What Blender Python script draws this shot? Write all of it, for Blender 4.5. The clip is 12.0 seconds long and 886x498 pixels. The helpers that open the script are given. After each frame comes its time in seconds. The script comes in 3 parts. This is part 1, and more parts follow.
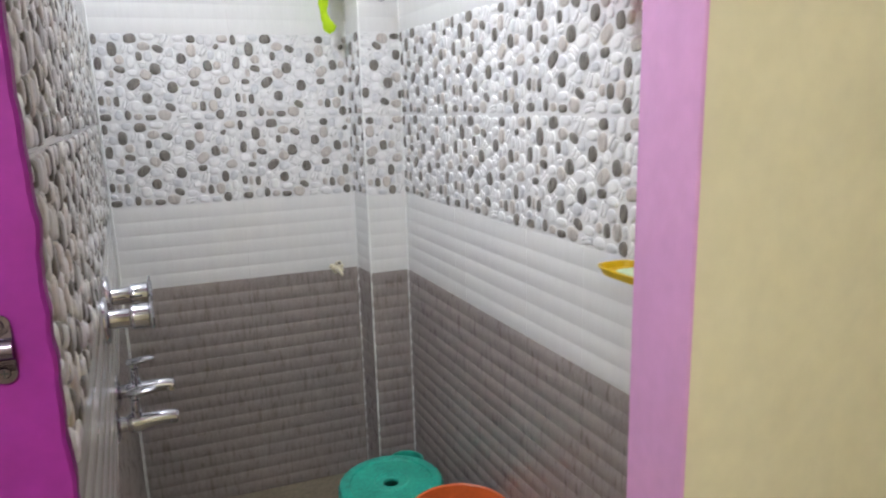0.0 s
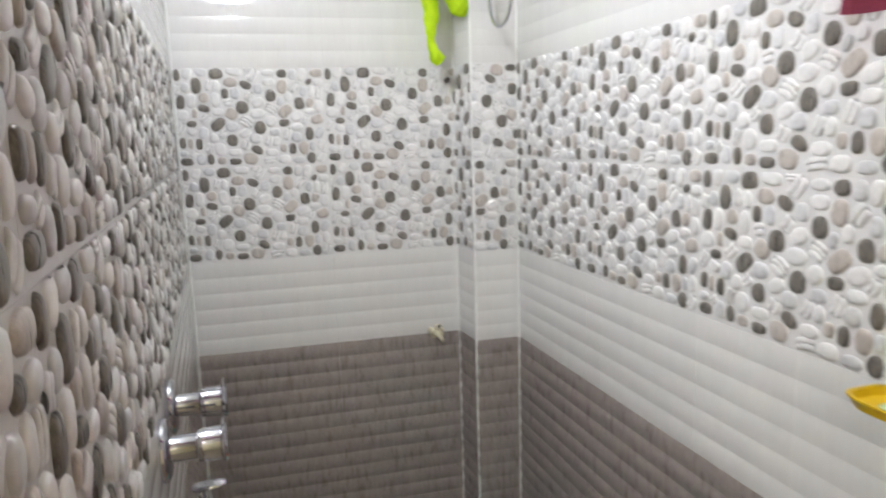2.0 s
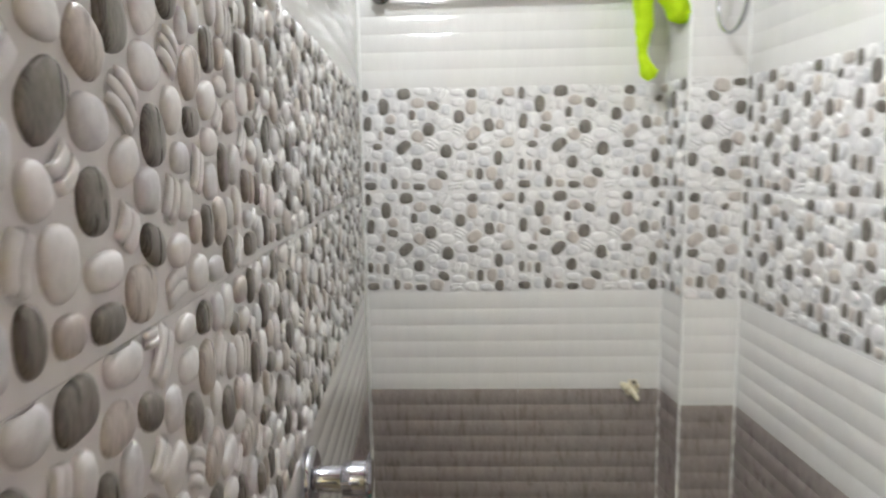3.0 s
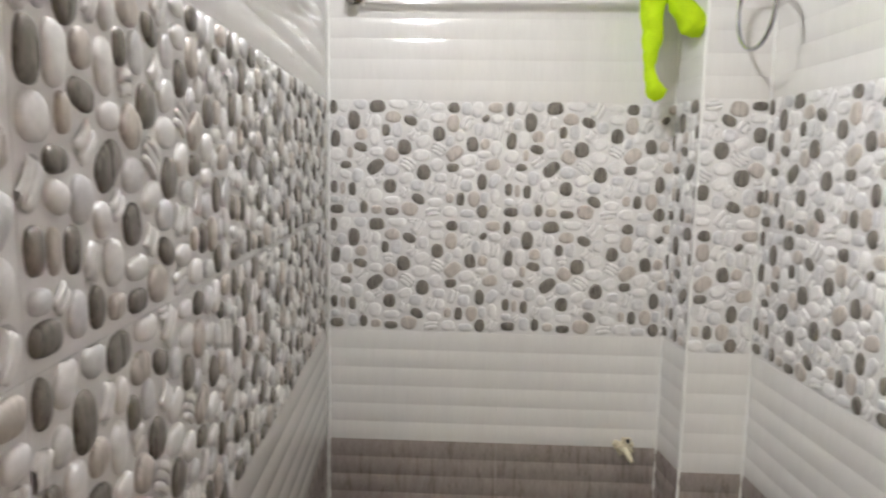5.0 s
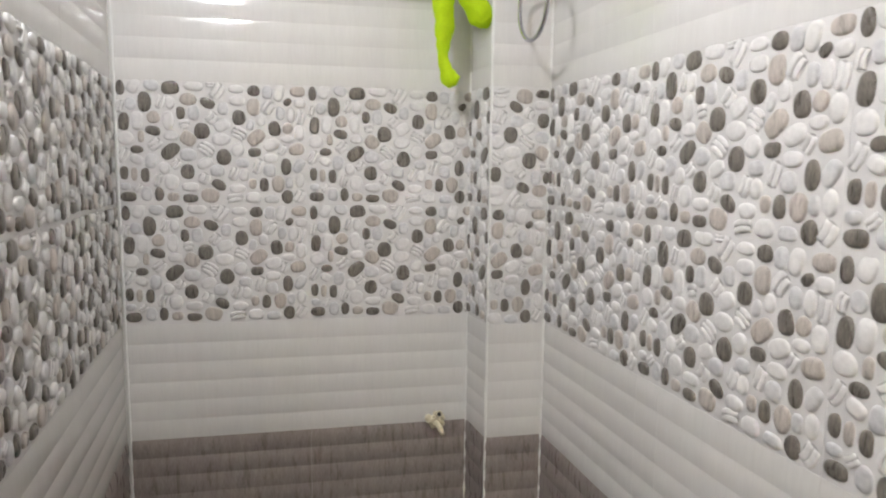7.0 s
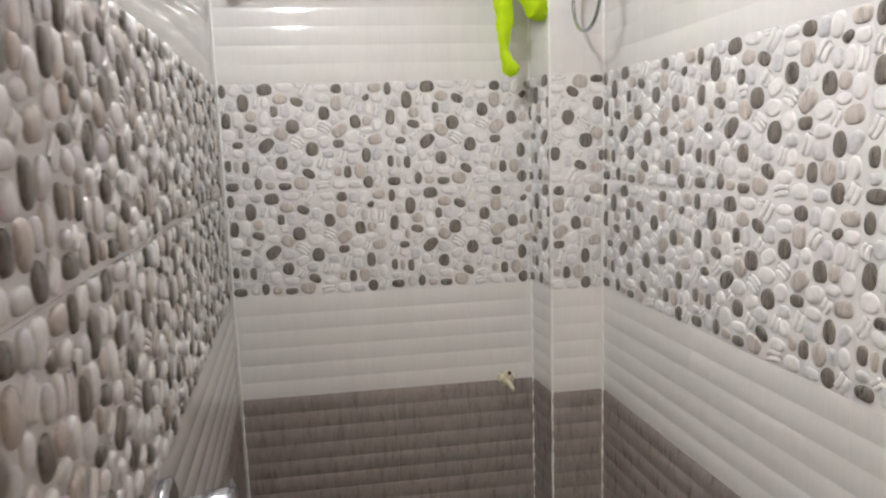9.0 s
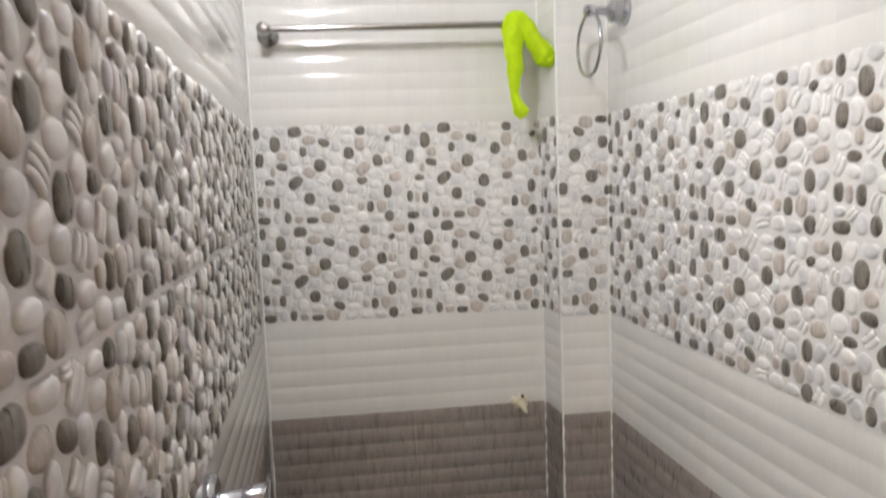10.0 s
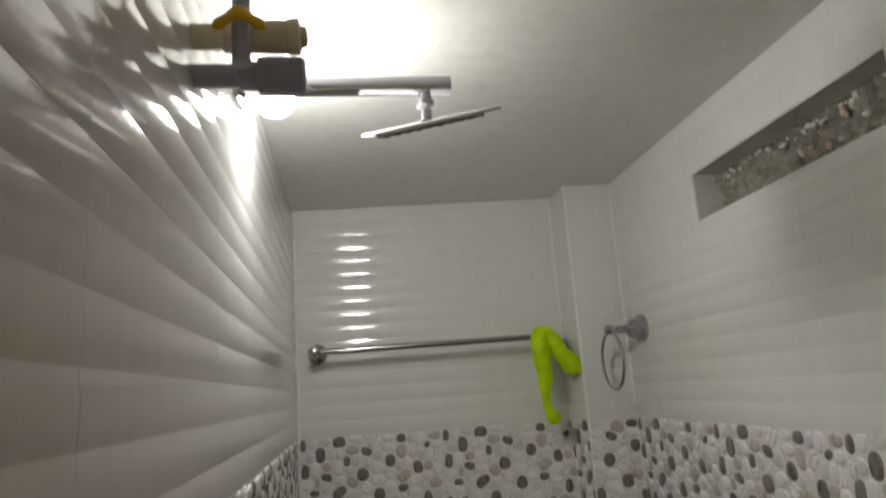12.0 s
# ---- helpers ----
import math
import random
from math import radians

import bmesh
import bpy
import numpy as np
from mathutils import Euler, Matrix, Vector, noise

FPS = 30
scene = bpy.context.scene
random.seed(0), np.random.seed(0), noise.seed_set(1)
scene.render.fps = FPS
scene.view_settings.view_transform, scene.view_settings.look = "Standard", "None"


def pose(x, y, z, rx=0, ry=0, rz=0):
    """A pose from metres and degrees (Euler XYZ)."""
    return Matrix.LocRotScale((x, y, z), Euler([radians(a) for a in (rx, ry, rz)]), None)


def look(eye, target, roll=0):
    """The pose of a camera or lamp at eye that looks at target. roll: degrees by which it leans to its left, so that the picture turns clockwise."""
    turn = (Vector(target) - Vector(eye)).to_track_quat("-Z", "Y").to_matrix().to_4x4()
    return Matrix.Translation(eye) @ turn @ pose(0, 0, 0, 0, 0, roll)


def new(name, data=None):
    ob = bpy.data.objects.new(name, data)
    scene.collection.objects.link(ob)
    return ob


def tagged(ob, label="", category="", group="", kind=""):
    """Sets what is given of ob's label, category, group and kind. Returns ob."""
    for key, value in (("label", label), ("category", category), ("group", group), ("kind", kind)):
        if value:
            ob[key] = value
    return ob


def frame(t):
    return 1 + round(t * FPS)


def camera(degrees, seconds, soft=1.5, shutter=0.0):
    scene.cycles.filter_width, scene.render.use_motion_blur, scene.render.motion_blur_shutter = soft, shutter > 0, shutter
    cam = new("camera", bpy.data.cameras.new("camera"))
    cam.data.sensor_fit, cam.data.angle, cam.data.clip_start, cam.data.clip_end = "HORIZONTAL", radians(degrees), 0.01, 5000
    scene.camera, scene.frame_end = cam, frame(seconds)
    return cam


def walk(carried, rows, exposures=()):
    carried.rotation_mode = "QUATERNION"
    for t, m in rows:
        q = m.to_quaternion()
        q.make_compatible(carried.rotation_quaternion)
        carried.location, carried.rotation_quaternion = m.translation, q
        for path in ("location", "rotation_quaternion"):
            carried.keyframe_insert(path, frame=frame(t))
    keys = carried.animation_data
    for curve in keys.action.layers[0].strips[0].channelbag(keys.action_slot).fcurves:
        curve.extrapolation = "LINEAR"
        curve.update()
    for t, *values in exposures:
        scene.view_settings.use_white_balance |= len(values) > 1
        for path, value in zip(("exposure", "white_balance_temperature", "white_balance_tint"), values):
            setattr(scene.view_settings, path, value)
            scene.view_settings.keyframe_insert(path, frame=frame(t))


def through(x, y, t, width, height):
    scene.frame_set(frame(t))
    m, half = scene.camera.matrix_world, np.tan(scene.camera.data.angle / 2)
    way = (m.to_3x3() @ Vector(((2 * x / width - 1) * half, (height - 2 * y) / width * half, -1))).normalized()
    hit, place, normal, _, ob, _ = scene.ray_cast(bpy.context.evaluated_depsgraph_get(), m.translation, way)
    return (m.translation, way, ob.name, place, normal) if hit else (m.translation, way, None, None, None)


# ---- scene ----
cam = camera(66.8, 12.0, soft=2.0, shutter=0.6)
PATH = [
    (0, (0.276, -2.613, 1.533), (0.956, -0.78, 1.113), -1.6),
    (0.5, (0.272, -2.569, 1.529), (0.891, -0.721, 1.078), -2.6),
    (1, (0.288, -2.453, 1.533), (0.903, -0.602, 1.092), -1.5),
    (1.5, (0.304, -2.31, 1.559), (0.908, -0.442, 1.174), -2.3),
    (2, (0.272, -2.207, 1.581), (0.749, -0.294, 1.245), -1.7),
    (2.5, (0.299, -2.113, 1.585), (0.551, -0.154, 1.268), -2.9),
    (2.7, (0.308, -2.055, 1.592), (0.398, -0.079, 1.299), -2.1),
    (4.3, (0.348, -1.768, 1.627), (0.057, 0.196, 1.386), 0.3),
    (4.5, (0.354, -1.758, 1.63), (0.113, 0.213, 1.391), 0.2),
    (5, (0.368, -1.731, 1.635), (0.289, 0.253, 1.39), 1.0),
    (5.5, (0.391, -1.73, 1.609), (0.473, 0.253, 1.359), 1.4),
    (6, (0.423, -1.731, 1.608), (0.6, 0.247, 1.372), 1.7),
    (6.5, (0.429, -1.741, 1.604), (0.735, 0.223, 1.382), 1.8),
    (6.7, (0.435, -1.746, 1.601), (0.804, 0.206, 1.371), 1.8),
    (8.3, (0.374, -1.87, 1.628), (0.825, 0.056, 1.338), -1.9),
    (8.5, (0.355, -1.889, 1.619), (0.745, 0.048, 1.309), -2.0),
    (9, (0.341, -1.938, 1.613), (0.61, 0.021, 1.312), -1.9),
    (9.5, (0.319, -2.004, 1.611), (0.548, -0.038, 1.326), -1.4),
    (10, (0.341, -2.073, 1.62), (0.55, -0.094, 1.419), -2.2),
    (10.5, (0.327, -2.131, 1.72), (0.531, -0.142, 1.754), -3.2),
    (11, (0.329, -2.17, 1.819), (0.505, -0.187, 2.007), -4.2),
    (11.5, (0.328, -2.199, 1.881), (0.492, -0.228, 2.179), -4.3),
    (12, (0.327, -2.218, 1.921), (0.477, -0.267, 2.331), -4.1),
]
EXPOSURES = [(0.0, 0.14, 6000, 16), (0.5, 0.15, 5950, 16), (1.5, 0.12, 6180, 17), (2.5, 0.13, 6300, 12), (4.5, 0.0, 6650, 15), (6.5, -0.12, 6600, 16), (8.5, -0.17, 6650, 18), (10.0, -0.07, 6700, 17), (10.5, -0.35, 6650, 15), (11.0, -0.7, 6800, 16), (11.5, -1.05, 6900, 14), (12.0, -1.62, 7050, 12)]
walk(cam, [(t, look(eye, target, roll)) for t, eye, target, roll in PATH], EXPOSURES)

# ---- world: a closed room, almost no light from outside ----
world = bpy.data.worlds.new("world")
scene.world = world
world.use_nodes = True
world.node_tree.nodes["Background"].inputs[0].default_value = (0.5, 0.55, 0.6, 1)
world.node_tree.nodes["Background"].inputs[1].default_value = 0.05
BULB = 665.0        # strength of the bathroom bulb
TUBE = 172.0        # strength of the corridor tube

# ---- plan ----
# The side walls and the door wall stand square to one another; the end wall is skewed to them. SIDE turns the side walls' frame into the world.
SIDE = Matrix.Rotation(radians(3.43), 4, "Z")
LEFT = SIDE @ Matrix.Translation((-0.008, 0, 0)) @ Matrix.Rotation(radians(1.09), 4, "Z")   # the long side wall is out of square
W = 1.037          # width between the side walls
CX, CF, CD = 0.876, 0.893, 0.139   # column: its free side at the end wall and at its face, and how far it stands out
FRONT = -1.852     # inner face of the door wall
LEFTEND = -2.01    # where the tiles of the long side wall end at the door frame
DOORWALL = -2.000  # outer face of the door wall
H = 2.545          # ceiling height
GR = 0.0008        # depth of the joints
JL, JR, JO, JTOP = 0.040, 0.771, 0.735, 2.24   # door opening; the far reveal runs from JR inside to JO outside
VY0, VY1, VZ0, VZ1 = -1.358, -0.725, 2.280, 2.403   # vent niche in the side wall


# ---- materials ----
def mat(name, colour, rough=0.5, metal=0.0, vary=0.15, scale=8.0, fine=60.0, bump=0.0, bscale=120.0, coat=0.0, spec=0.5, stretch=(1, 1, 1), rvary=0.1):
    m = bpy.data.materials.new(name)
    m.use_nodes = True
    nt = m.node_tree
    b = nt.nodes["Principled BSDF"]
    b.inputs["Metallic"].default_value = metal
    b.inputs["Coat Weight"].default_value = coat
    b.inputs["Coat Roughness"].default_value = 0.05
    b.inputs["Specular IOR Level"].default_value = spec
    tc = nt.nodes.new("ShaderNodeTexCoord")
    mp = nt.nodes.new("ShaderNodeMapping")
    mp.inputs["Scale"].default_value = stretch
    info = nt.nodes.new("ShaderNodeObjectInfo")
    off = nt.nodes.new("ShaderNodeMath")
    off.operation = "MULTIPLY"
    off.inputs[1].default_value = 7.0
    nt.links.new(info.outputs["Random"], off.inputs[0])
    nt.links.new(tc.outputs["Object"], mp.inputs["Vector"])
    nt.links.new(off.outputs[0], mp.inputs["Location"])
    big, small = nt.nodes.new("ShaderNodeTexNoise"), nt.nodes.new("ShaderNodeTexNoise")
    big.inputs["Scale"].default_value, small.inputs["Scale"].default_value = scale, fine
    big.inputs["Detail"].default_value = small.inputs["Detail"].default_value = 5
    for n in (big, small):
        nt.links.new(mp.outputs[0], n.inputs["Vector"])
    add = nt.nodes.new("ShaderNodeMath")
    nt.links.new(big.outputs["Fac"], add.inputs[0])
    nt.links.new(small.outputs["Fac"], add.inputs[1])
    ramp = nt.nodes.new("ShaderNodeMapRange")
    ramp.inputs["From Min"].default_value, ramp.inputs["From Max"].default_value = 0.7, 1.3
    nt.links.new(add.outputs[0], ramp.inputs["Value"])
    mix = nt.nodes.new("ShaderNodeMix")
    mix.data_type = "RGBA"
    nt.links.new(ramp.outputs[0], mix.inputs["Factor"])
    mix.inputs["A"].default_value = (*[c * (1 - vary) for c in colour], 1)
    mix.inputs["B"].default_value = (*[min(1, c * (1 + vary)) for c in colour], 1)
    nt.links.new(mix.outputs["Result"], b.inputs["Base Color"])
    rr = nt.nodes.new("ShaderNodeMapRange")
    rr.inputs["To Min"].default_value, rr.inputs["To Max"].default_value = max(0.02, rough - rvary * rough), rough + rvary * rough
    nt.links.new(big.outputs["Fac"], rr.inputs["Value"])
    nt.links.new(rr.outputs[0], b.inputs["Roughness"])
    if bump:
        bn, bt = nt.nodes.new("ShaderNodeBump"), nt.nodes.new("ShaderNodeTexNoise")
        bt.inputs["Scale"].default_value, bt.inputs["Detail"].default_value = bscale, 4
        nt.links.new(mp.outputs[0], bt.inputs["Vector"])
        nt.links.new(bt.outputs["Fac"], bn.inputs["Height"])
        bn.inputs["Strength"].default_value, bn.inputs["Distance"].default_value = bump, 0.002
        nt.links.new(bn.outputs[0], b.inputs["Normal"])
    return m


def glow(name, colour, strength):
    m = bpy.data.materials.new(name)
    m.use_nodes = True
    b = m.node_tree.nodes["Principled BSDF"]
    b.inputs["Base Color"].default_value = (0.8, 0.8, 0.8, 1)
    b.inputs["Emission Color"].default_value = (*colour, 1)
    b.inputs["Emission Strength"].default_value = strength
    return m


WHITE = mat("white_glaze", (0.765, 0.755, 0.735), 0.085, vary=0.03, scale=3, fine=20, stretch=(9, 1, 1), bump=0.07, bscale=28)
BROWN = mat("brown_glaze", (0.300, 0.257, 0.240), 0.28, vary=0.23, scale=26, fine=120, stretch=(3.2, 0.55, 1), bump=0.1, bscale=120)
BASE = mat("pebble_ground", (0.79, 0.78, 0.77), 0.2, vary=0.05)
P_WHITE = mat("white_pebble", (0.79, 0.78, 0.77), 0.33, vary=0.10, scale=25, fine=120)
P_GREY = mat("pale_grey_pebble", (0.66, 0.66, 0.665), 0.33, vary=0.16, scale=25, fine=120)
P_TAUPE = mat("taupe_pebble", (0.52, 0.475, 0.435), 0.28, vary=0.25, scale=45, fine=260, stretch=(3, 0.5, 1))
P_DARK = mat("dark_pebble", (0.180, 0.162, 0.141), 0.28, vary=0.5, scale=45, fine=260, stretch=(3, 0.5, 1))
P_LINE = mat("grey_groove", (0.48, 0.47, 0.46), 0.3, vary=0.2, scale=60, fine=200)
BEAD = mat("white_joint_filler", (0.85, 0.85, 0.83), 0.6, vary=0.06, scale=20, fine=200)
GROUT = mat("white_grout", (0.70, 0.69, 0.66), 0.7, vary=0.12, scale=20, fine=200, bump=0.4)
PLASTER = mat("ceiling_plaster", (0.83, 0.83, 0.79), 0.75, vary=0.06, scale=3, fine=30, bump=0.25, bscale=25)
PALE_CEMENT = mat("pale_cement", (0.68, 0.67, 0.64), 0.8, vary=0.12, scale=10, fine=80, bump=0.5)
MORTAR = mat("stony_mortar", (0.25, 0.24, 0.20), 0.7, vary=0.4, scale=35, fine=120, bump=1.0, bscale=90)
STONE = mat("tan_stone", (0.50, 0.40, 0.32), 0.35, vary=0.4, scale=60, fine=200)
CEMENT = mat("grey_cement", (0.33, 0.32, 0.29), 0.85, vary=0.25, scale=12, fine=90, bump=0.9, bscale=60)
YELLOW_PAINT = mat("cream_yellow_paint", (0.71, 0.65, 0.45), 0.5, vary=0.05, scale=2, fine=25, bump=0.1, bscale=40)
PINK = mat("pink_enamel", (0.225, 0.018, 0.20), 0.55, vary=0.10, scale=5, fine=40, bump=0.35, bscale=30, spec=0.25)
LILAC = mat("lilac_pink", (0.68, 0.35, 0.61), 0.35, vary=0.06, scale=4, fine=30, bump=0.25, bscale=30)
FLOOR_M = mat("floor_tile", (0.25, 0.205, 0.14), 0.4, vary=0.25, scale=9, fine=60, bump=0.2)
CHROME = mat("chrome", (0.50, 0.50, 0.545), 0.08, 1.0, vary=0.04)
DULL = mat("dull_steel", (0.23, 0.19, 0.26), 0.18, 1.0, vary=0.2)
STEEL = mat("brushed_steel", (0.43, 0.42, 0.41), 0.18, 1.0, vary=0.08)
DARK = mat("black_rubber_and_recess", (0.02, 0.02, 0.02), 0.6)
NEON = mat("neon_green_fabric", (0.66, 0.90, 0.008), 0.75, vary=0.15, scale=40, fine=300, bump=0.6, bscale=200)


def sheer(m, colour, through, clear=0.0):
    """Lets light through a thin cloth: through scatters it, clear passes it straight between the threads."""
    nt = m.node_tree
    b, out = nt.nodes["Principled BSDF"], nt.nodes["Material Output"]
    last = b.outputs[0]
    for kind, share in (("ShaderNodeBsdfTranslucent", through), ("ShaderNodeBsdfTransparent", clear)):
        if share:
            s, mix = nt.nodes.new(kind), nt.nodes.new("ShaderNodeMixShader")
            s.inputs["Color"].default_value = (*colour, 1)
            mix.inputs[0].default_value = share
            nt.links.new(last, mix.inputs[1])
            nt.links.new(s.outputs[0], mix.inputs[2])
            last = mix.outputs[0]
    nt.links.new(last, out.inputs["Surface"])
    return m


sheer(NEON, (0.66, 0.92, 0.010), 0.35)
MAROON = sheer(mat("maroon_shadow_net", (0.20, 0.02, 0.045), 0.8, vary=0.2, scale=30, fine=250), (0.38, 0.08, 0.13), 0.3, 0.30)
TEAL = mat("teal_plastic", (0.03, 0.40, 0.29), 0.4, vary=0.3, scale=14, fine=90, bump=0.15)
ORANGE = mat("orange_plastic", (0.62, 0.13, 0.03), 0.35, vary=0.08, scale=9, fine=60)
YELLOW = mat("yellow_plastic", (0.72, 0.47, 0.008), 0.3, vary=0.08)
SOAP = mat("pale_green_soap", (0.55, 0.68, 0.45), 0.5, vary=0.08)
CREAM = mat("cream_plastic", (0.70, 0.64, 0.48), 0.4, vary=0.08)
GREY_PVC = mat("grey_plastic", (0.34, 0.36, 0.42), 0.3, vary=0.08)
WHITE_PL = mat("white_plastic", (0.75, 0.75, 0.73), 0.35, vary=0.05)
BULB_M = glow("bulb_glow", (0.94, 0.985, 1.0), BULB)
TUBE_M = glow("tube_glow", (0.96, 0.985, 1.0), TUBE)


# ---- mesh helpers ----
def link(name, bm, materials, parent=None, label="", smooth=False):
    me = bpy.data.meshes.new(name)
    bm.normal_update()
    bm.to_mesh(me)
    bm.free()
    for m in (materials if isinstance(materials, (list, tuple)) else [materials]):
        me.materials.append(m)
    if smooth:
        me.shade_smooth()
    if name != "tile":
        me.set_sharp_from_angle(angle=radians(32))
    ob = new(name, me)
    ob.parent = parent
    if label:
        ob["label"] = label
    return ob


def part(name, bm, material, parent, label="", smooth=False):
    return link(name, bm, material, parent, label, smooth)


def thing(name, label, category, at=(0, 0, 0), group="", kind="", side=False):
    """An empty at the base of a thing; side: the place is given in the side walls' frame."""
    ob = new(name)
    ob.matrix_world = (SIDE if side else Matrix.Identity(4)) @ Matrix.Translation(at)
    ob.empty_display_size = 0.05
    return tagged(ob, label, category, group, kind)


def box(bm, x0, x1, y0, y1, z0, z1, bevel=0.0, segs=2):
    v = [bm.verts.new(p) for p in ((x0, y0, z0), (x1, y0, z0), (x1, y1, z0), (x0, y1, z0), (x0, y0, z1), (x1, y0, z1), (x1, y1, z1), (x0, y1, z1))]
    f = [bm.faces.new([v[i] for i in q]) for q in ((0, 3, 2, 1), (4, 5, 6, 7), (0, 1, 5, 4), (1, 2, 6, 5), (2, 3, 7, 6), (3, 0, 4, 7))]
    if bevel:
        edges = list({e for q in f for e in q.edges})
        bmesh.ops.bevel(bm, geom=edges, offset=bevel, segments=segs, profile=0.5, affect="EDGES")
    return bm


def boxes(*args, bevel=0.0):
    bm = bmesh.new()
    for a in args:
        box(bm, *a, bevel=bevel)
    return bm


def lathe(bm, rows, origin=(0, 0, 0), axis=(0, 0, 1), segs=32, cap=True):
    """A turned body: rows of (height along the axis, radius)."""
    axis = Vector(axis).normalized()
    a = axis.orthogonal().normalized()
    b = axis.cross(a)
    rings = []
    for h, r in rows:
        c = Vector(origin) + axis * h
        rings.append([bm.verts.new(c + (a * math.cos(2 * math.pi * i / segs) + b * math.sin(2 * math.pi * i / segs)) * r) for i in range(segs)])
    for p, q in zip(rings, rings[1:]):
        for i in range(segs):
            f = bm.faces.new((p[i], p[(i + 1) % segs], q[(i + 1) % segs], q[i]))
            f.smooth = True
    if cap:
        bm.faces.new(rings[0][::-1])
        bm.faces.new(rings[-1])
    return bm


def sweep(bm, points, radii, segs=14, flat=1.0, closed=False):
    """A tube along points; flat squashes it across its second axis."""
    pts = [Vector(p) for p in points]
    n = len(pts)
    rings = []
    ref = None
    for i, p in enumerate(pts):
        d = (pts[(i + 1) % n] - pts[i - 1]) if closed else (pts[min(i + 1, n - 1)] - pts[max(i - 1, 0)])
        d.normalize()
        if ref is None:
            ref = d.orthogonal().normalized()
        ref = (ref - d * ref.dot(d)).normalized()
        s = d.cross(ref)
        r = radii[i] if isinstance(radii, (list, tuple)) else radii
        rings.append([bm.verts.new(p + (ref * math.cos(2 * math.pi * k / segs) + s * math.sin(2 * math.pi * k / segs) * flat) * r) for k in range(segs)])
    pairs = list(zip(rings, rings[1:])) + ([(rings[-1], rings[0])] if closed else [])
    for a, b in pairs:
        for k in range(segs):
            f = bm.faces.new((a[k], a[(k + 1) % segs], b[(k + 1) % segs], b[k]))
            f.smooth = True
    if not closed:
        bm.faces.new(rings[0][::-1])
        bm.faces.new(rings[-1])
    return bm


def ease(points, steps=6):
    """Catmull-Rom through points, each a tuple of any length."""
    out = []
    p = [points[0]] + list(points) + [points[-1]]
    for i in range(1, len(p) - 2):
        for k in range(steps):
            t = k / steps
            out.append(tuple(0.5 * (2 * b + (c - a) * t + (2 * a - 5 * b + 4 * c - d) * t * t + (3 * b - a - 3 * c + d) * t ** 3) for a, b, c, d in zip(p[i - 1], p[i], p[i + 1], p[i + 2])))
    return out + [points[-1]]


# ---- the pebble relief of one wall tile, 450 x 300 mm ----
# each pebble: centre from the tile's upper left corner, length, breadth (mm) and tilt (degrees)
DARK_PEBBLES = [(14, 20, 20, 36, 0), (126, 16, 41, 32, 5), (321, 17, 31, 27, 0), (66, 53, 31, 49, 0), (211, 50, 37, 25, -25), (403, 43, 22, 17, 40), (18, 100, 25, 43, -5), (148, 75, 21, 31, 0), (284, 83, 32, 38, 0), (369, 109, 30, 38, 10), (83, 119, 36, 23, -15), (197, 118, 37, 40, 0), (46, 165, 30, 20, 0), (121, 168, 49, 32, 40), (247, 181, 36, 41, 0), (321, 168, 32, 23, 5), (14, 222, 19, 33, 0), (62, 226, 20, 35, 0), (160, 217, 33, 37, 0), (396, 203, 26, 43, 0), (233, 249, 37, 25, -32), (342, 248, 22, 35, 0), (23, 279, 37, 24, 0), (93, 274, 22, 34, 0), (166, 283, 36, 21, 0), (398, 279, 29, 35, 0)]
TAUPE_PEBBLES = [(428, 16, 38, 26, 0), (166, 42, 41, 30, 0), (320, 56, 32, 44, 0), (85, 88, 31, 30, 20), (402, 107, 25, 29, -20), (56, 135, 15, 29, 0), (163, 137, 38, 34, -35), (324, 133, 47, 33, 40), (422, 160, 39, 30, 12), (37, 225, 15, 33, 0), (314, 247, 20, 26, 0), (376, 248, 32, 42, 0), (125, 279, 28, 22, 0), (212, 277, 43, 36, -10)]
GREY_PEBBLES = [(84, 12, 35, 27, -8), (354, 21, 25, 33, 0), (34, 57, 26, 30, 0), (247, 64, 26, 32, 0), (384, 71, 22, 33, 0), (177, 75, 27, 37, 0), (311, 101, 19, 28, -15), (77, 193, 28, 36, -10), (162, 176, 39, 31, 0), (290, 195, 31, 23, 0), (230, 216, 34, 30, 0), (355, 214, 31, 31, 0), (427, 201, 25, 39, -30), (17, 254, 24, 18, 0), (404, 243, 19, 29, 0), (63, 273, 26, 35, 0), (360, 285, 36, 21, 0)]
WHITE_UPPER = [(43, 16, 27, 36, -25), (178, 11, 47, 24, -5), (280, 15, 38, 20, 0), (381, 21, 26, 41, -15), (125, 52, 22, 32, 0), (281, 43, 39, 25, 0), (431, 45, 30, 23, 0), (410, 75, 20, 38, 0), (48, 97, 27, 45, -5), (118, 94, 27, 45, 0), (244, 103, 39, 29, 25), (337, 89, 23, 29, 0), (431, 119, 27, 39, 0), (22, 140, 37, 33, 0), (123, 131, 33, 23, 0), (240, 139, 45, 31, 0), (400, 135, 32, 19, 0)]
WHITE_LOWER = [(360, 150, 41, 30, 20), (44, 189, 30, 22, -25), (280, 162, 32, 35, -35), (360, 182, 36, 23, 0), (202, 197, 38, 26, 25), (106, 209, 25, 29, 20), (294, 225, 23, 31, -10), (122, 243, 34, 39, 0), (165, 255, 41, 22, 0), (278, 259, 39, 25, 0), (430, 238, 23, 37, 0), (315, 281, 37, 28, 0)]
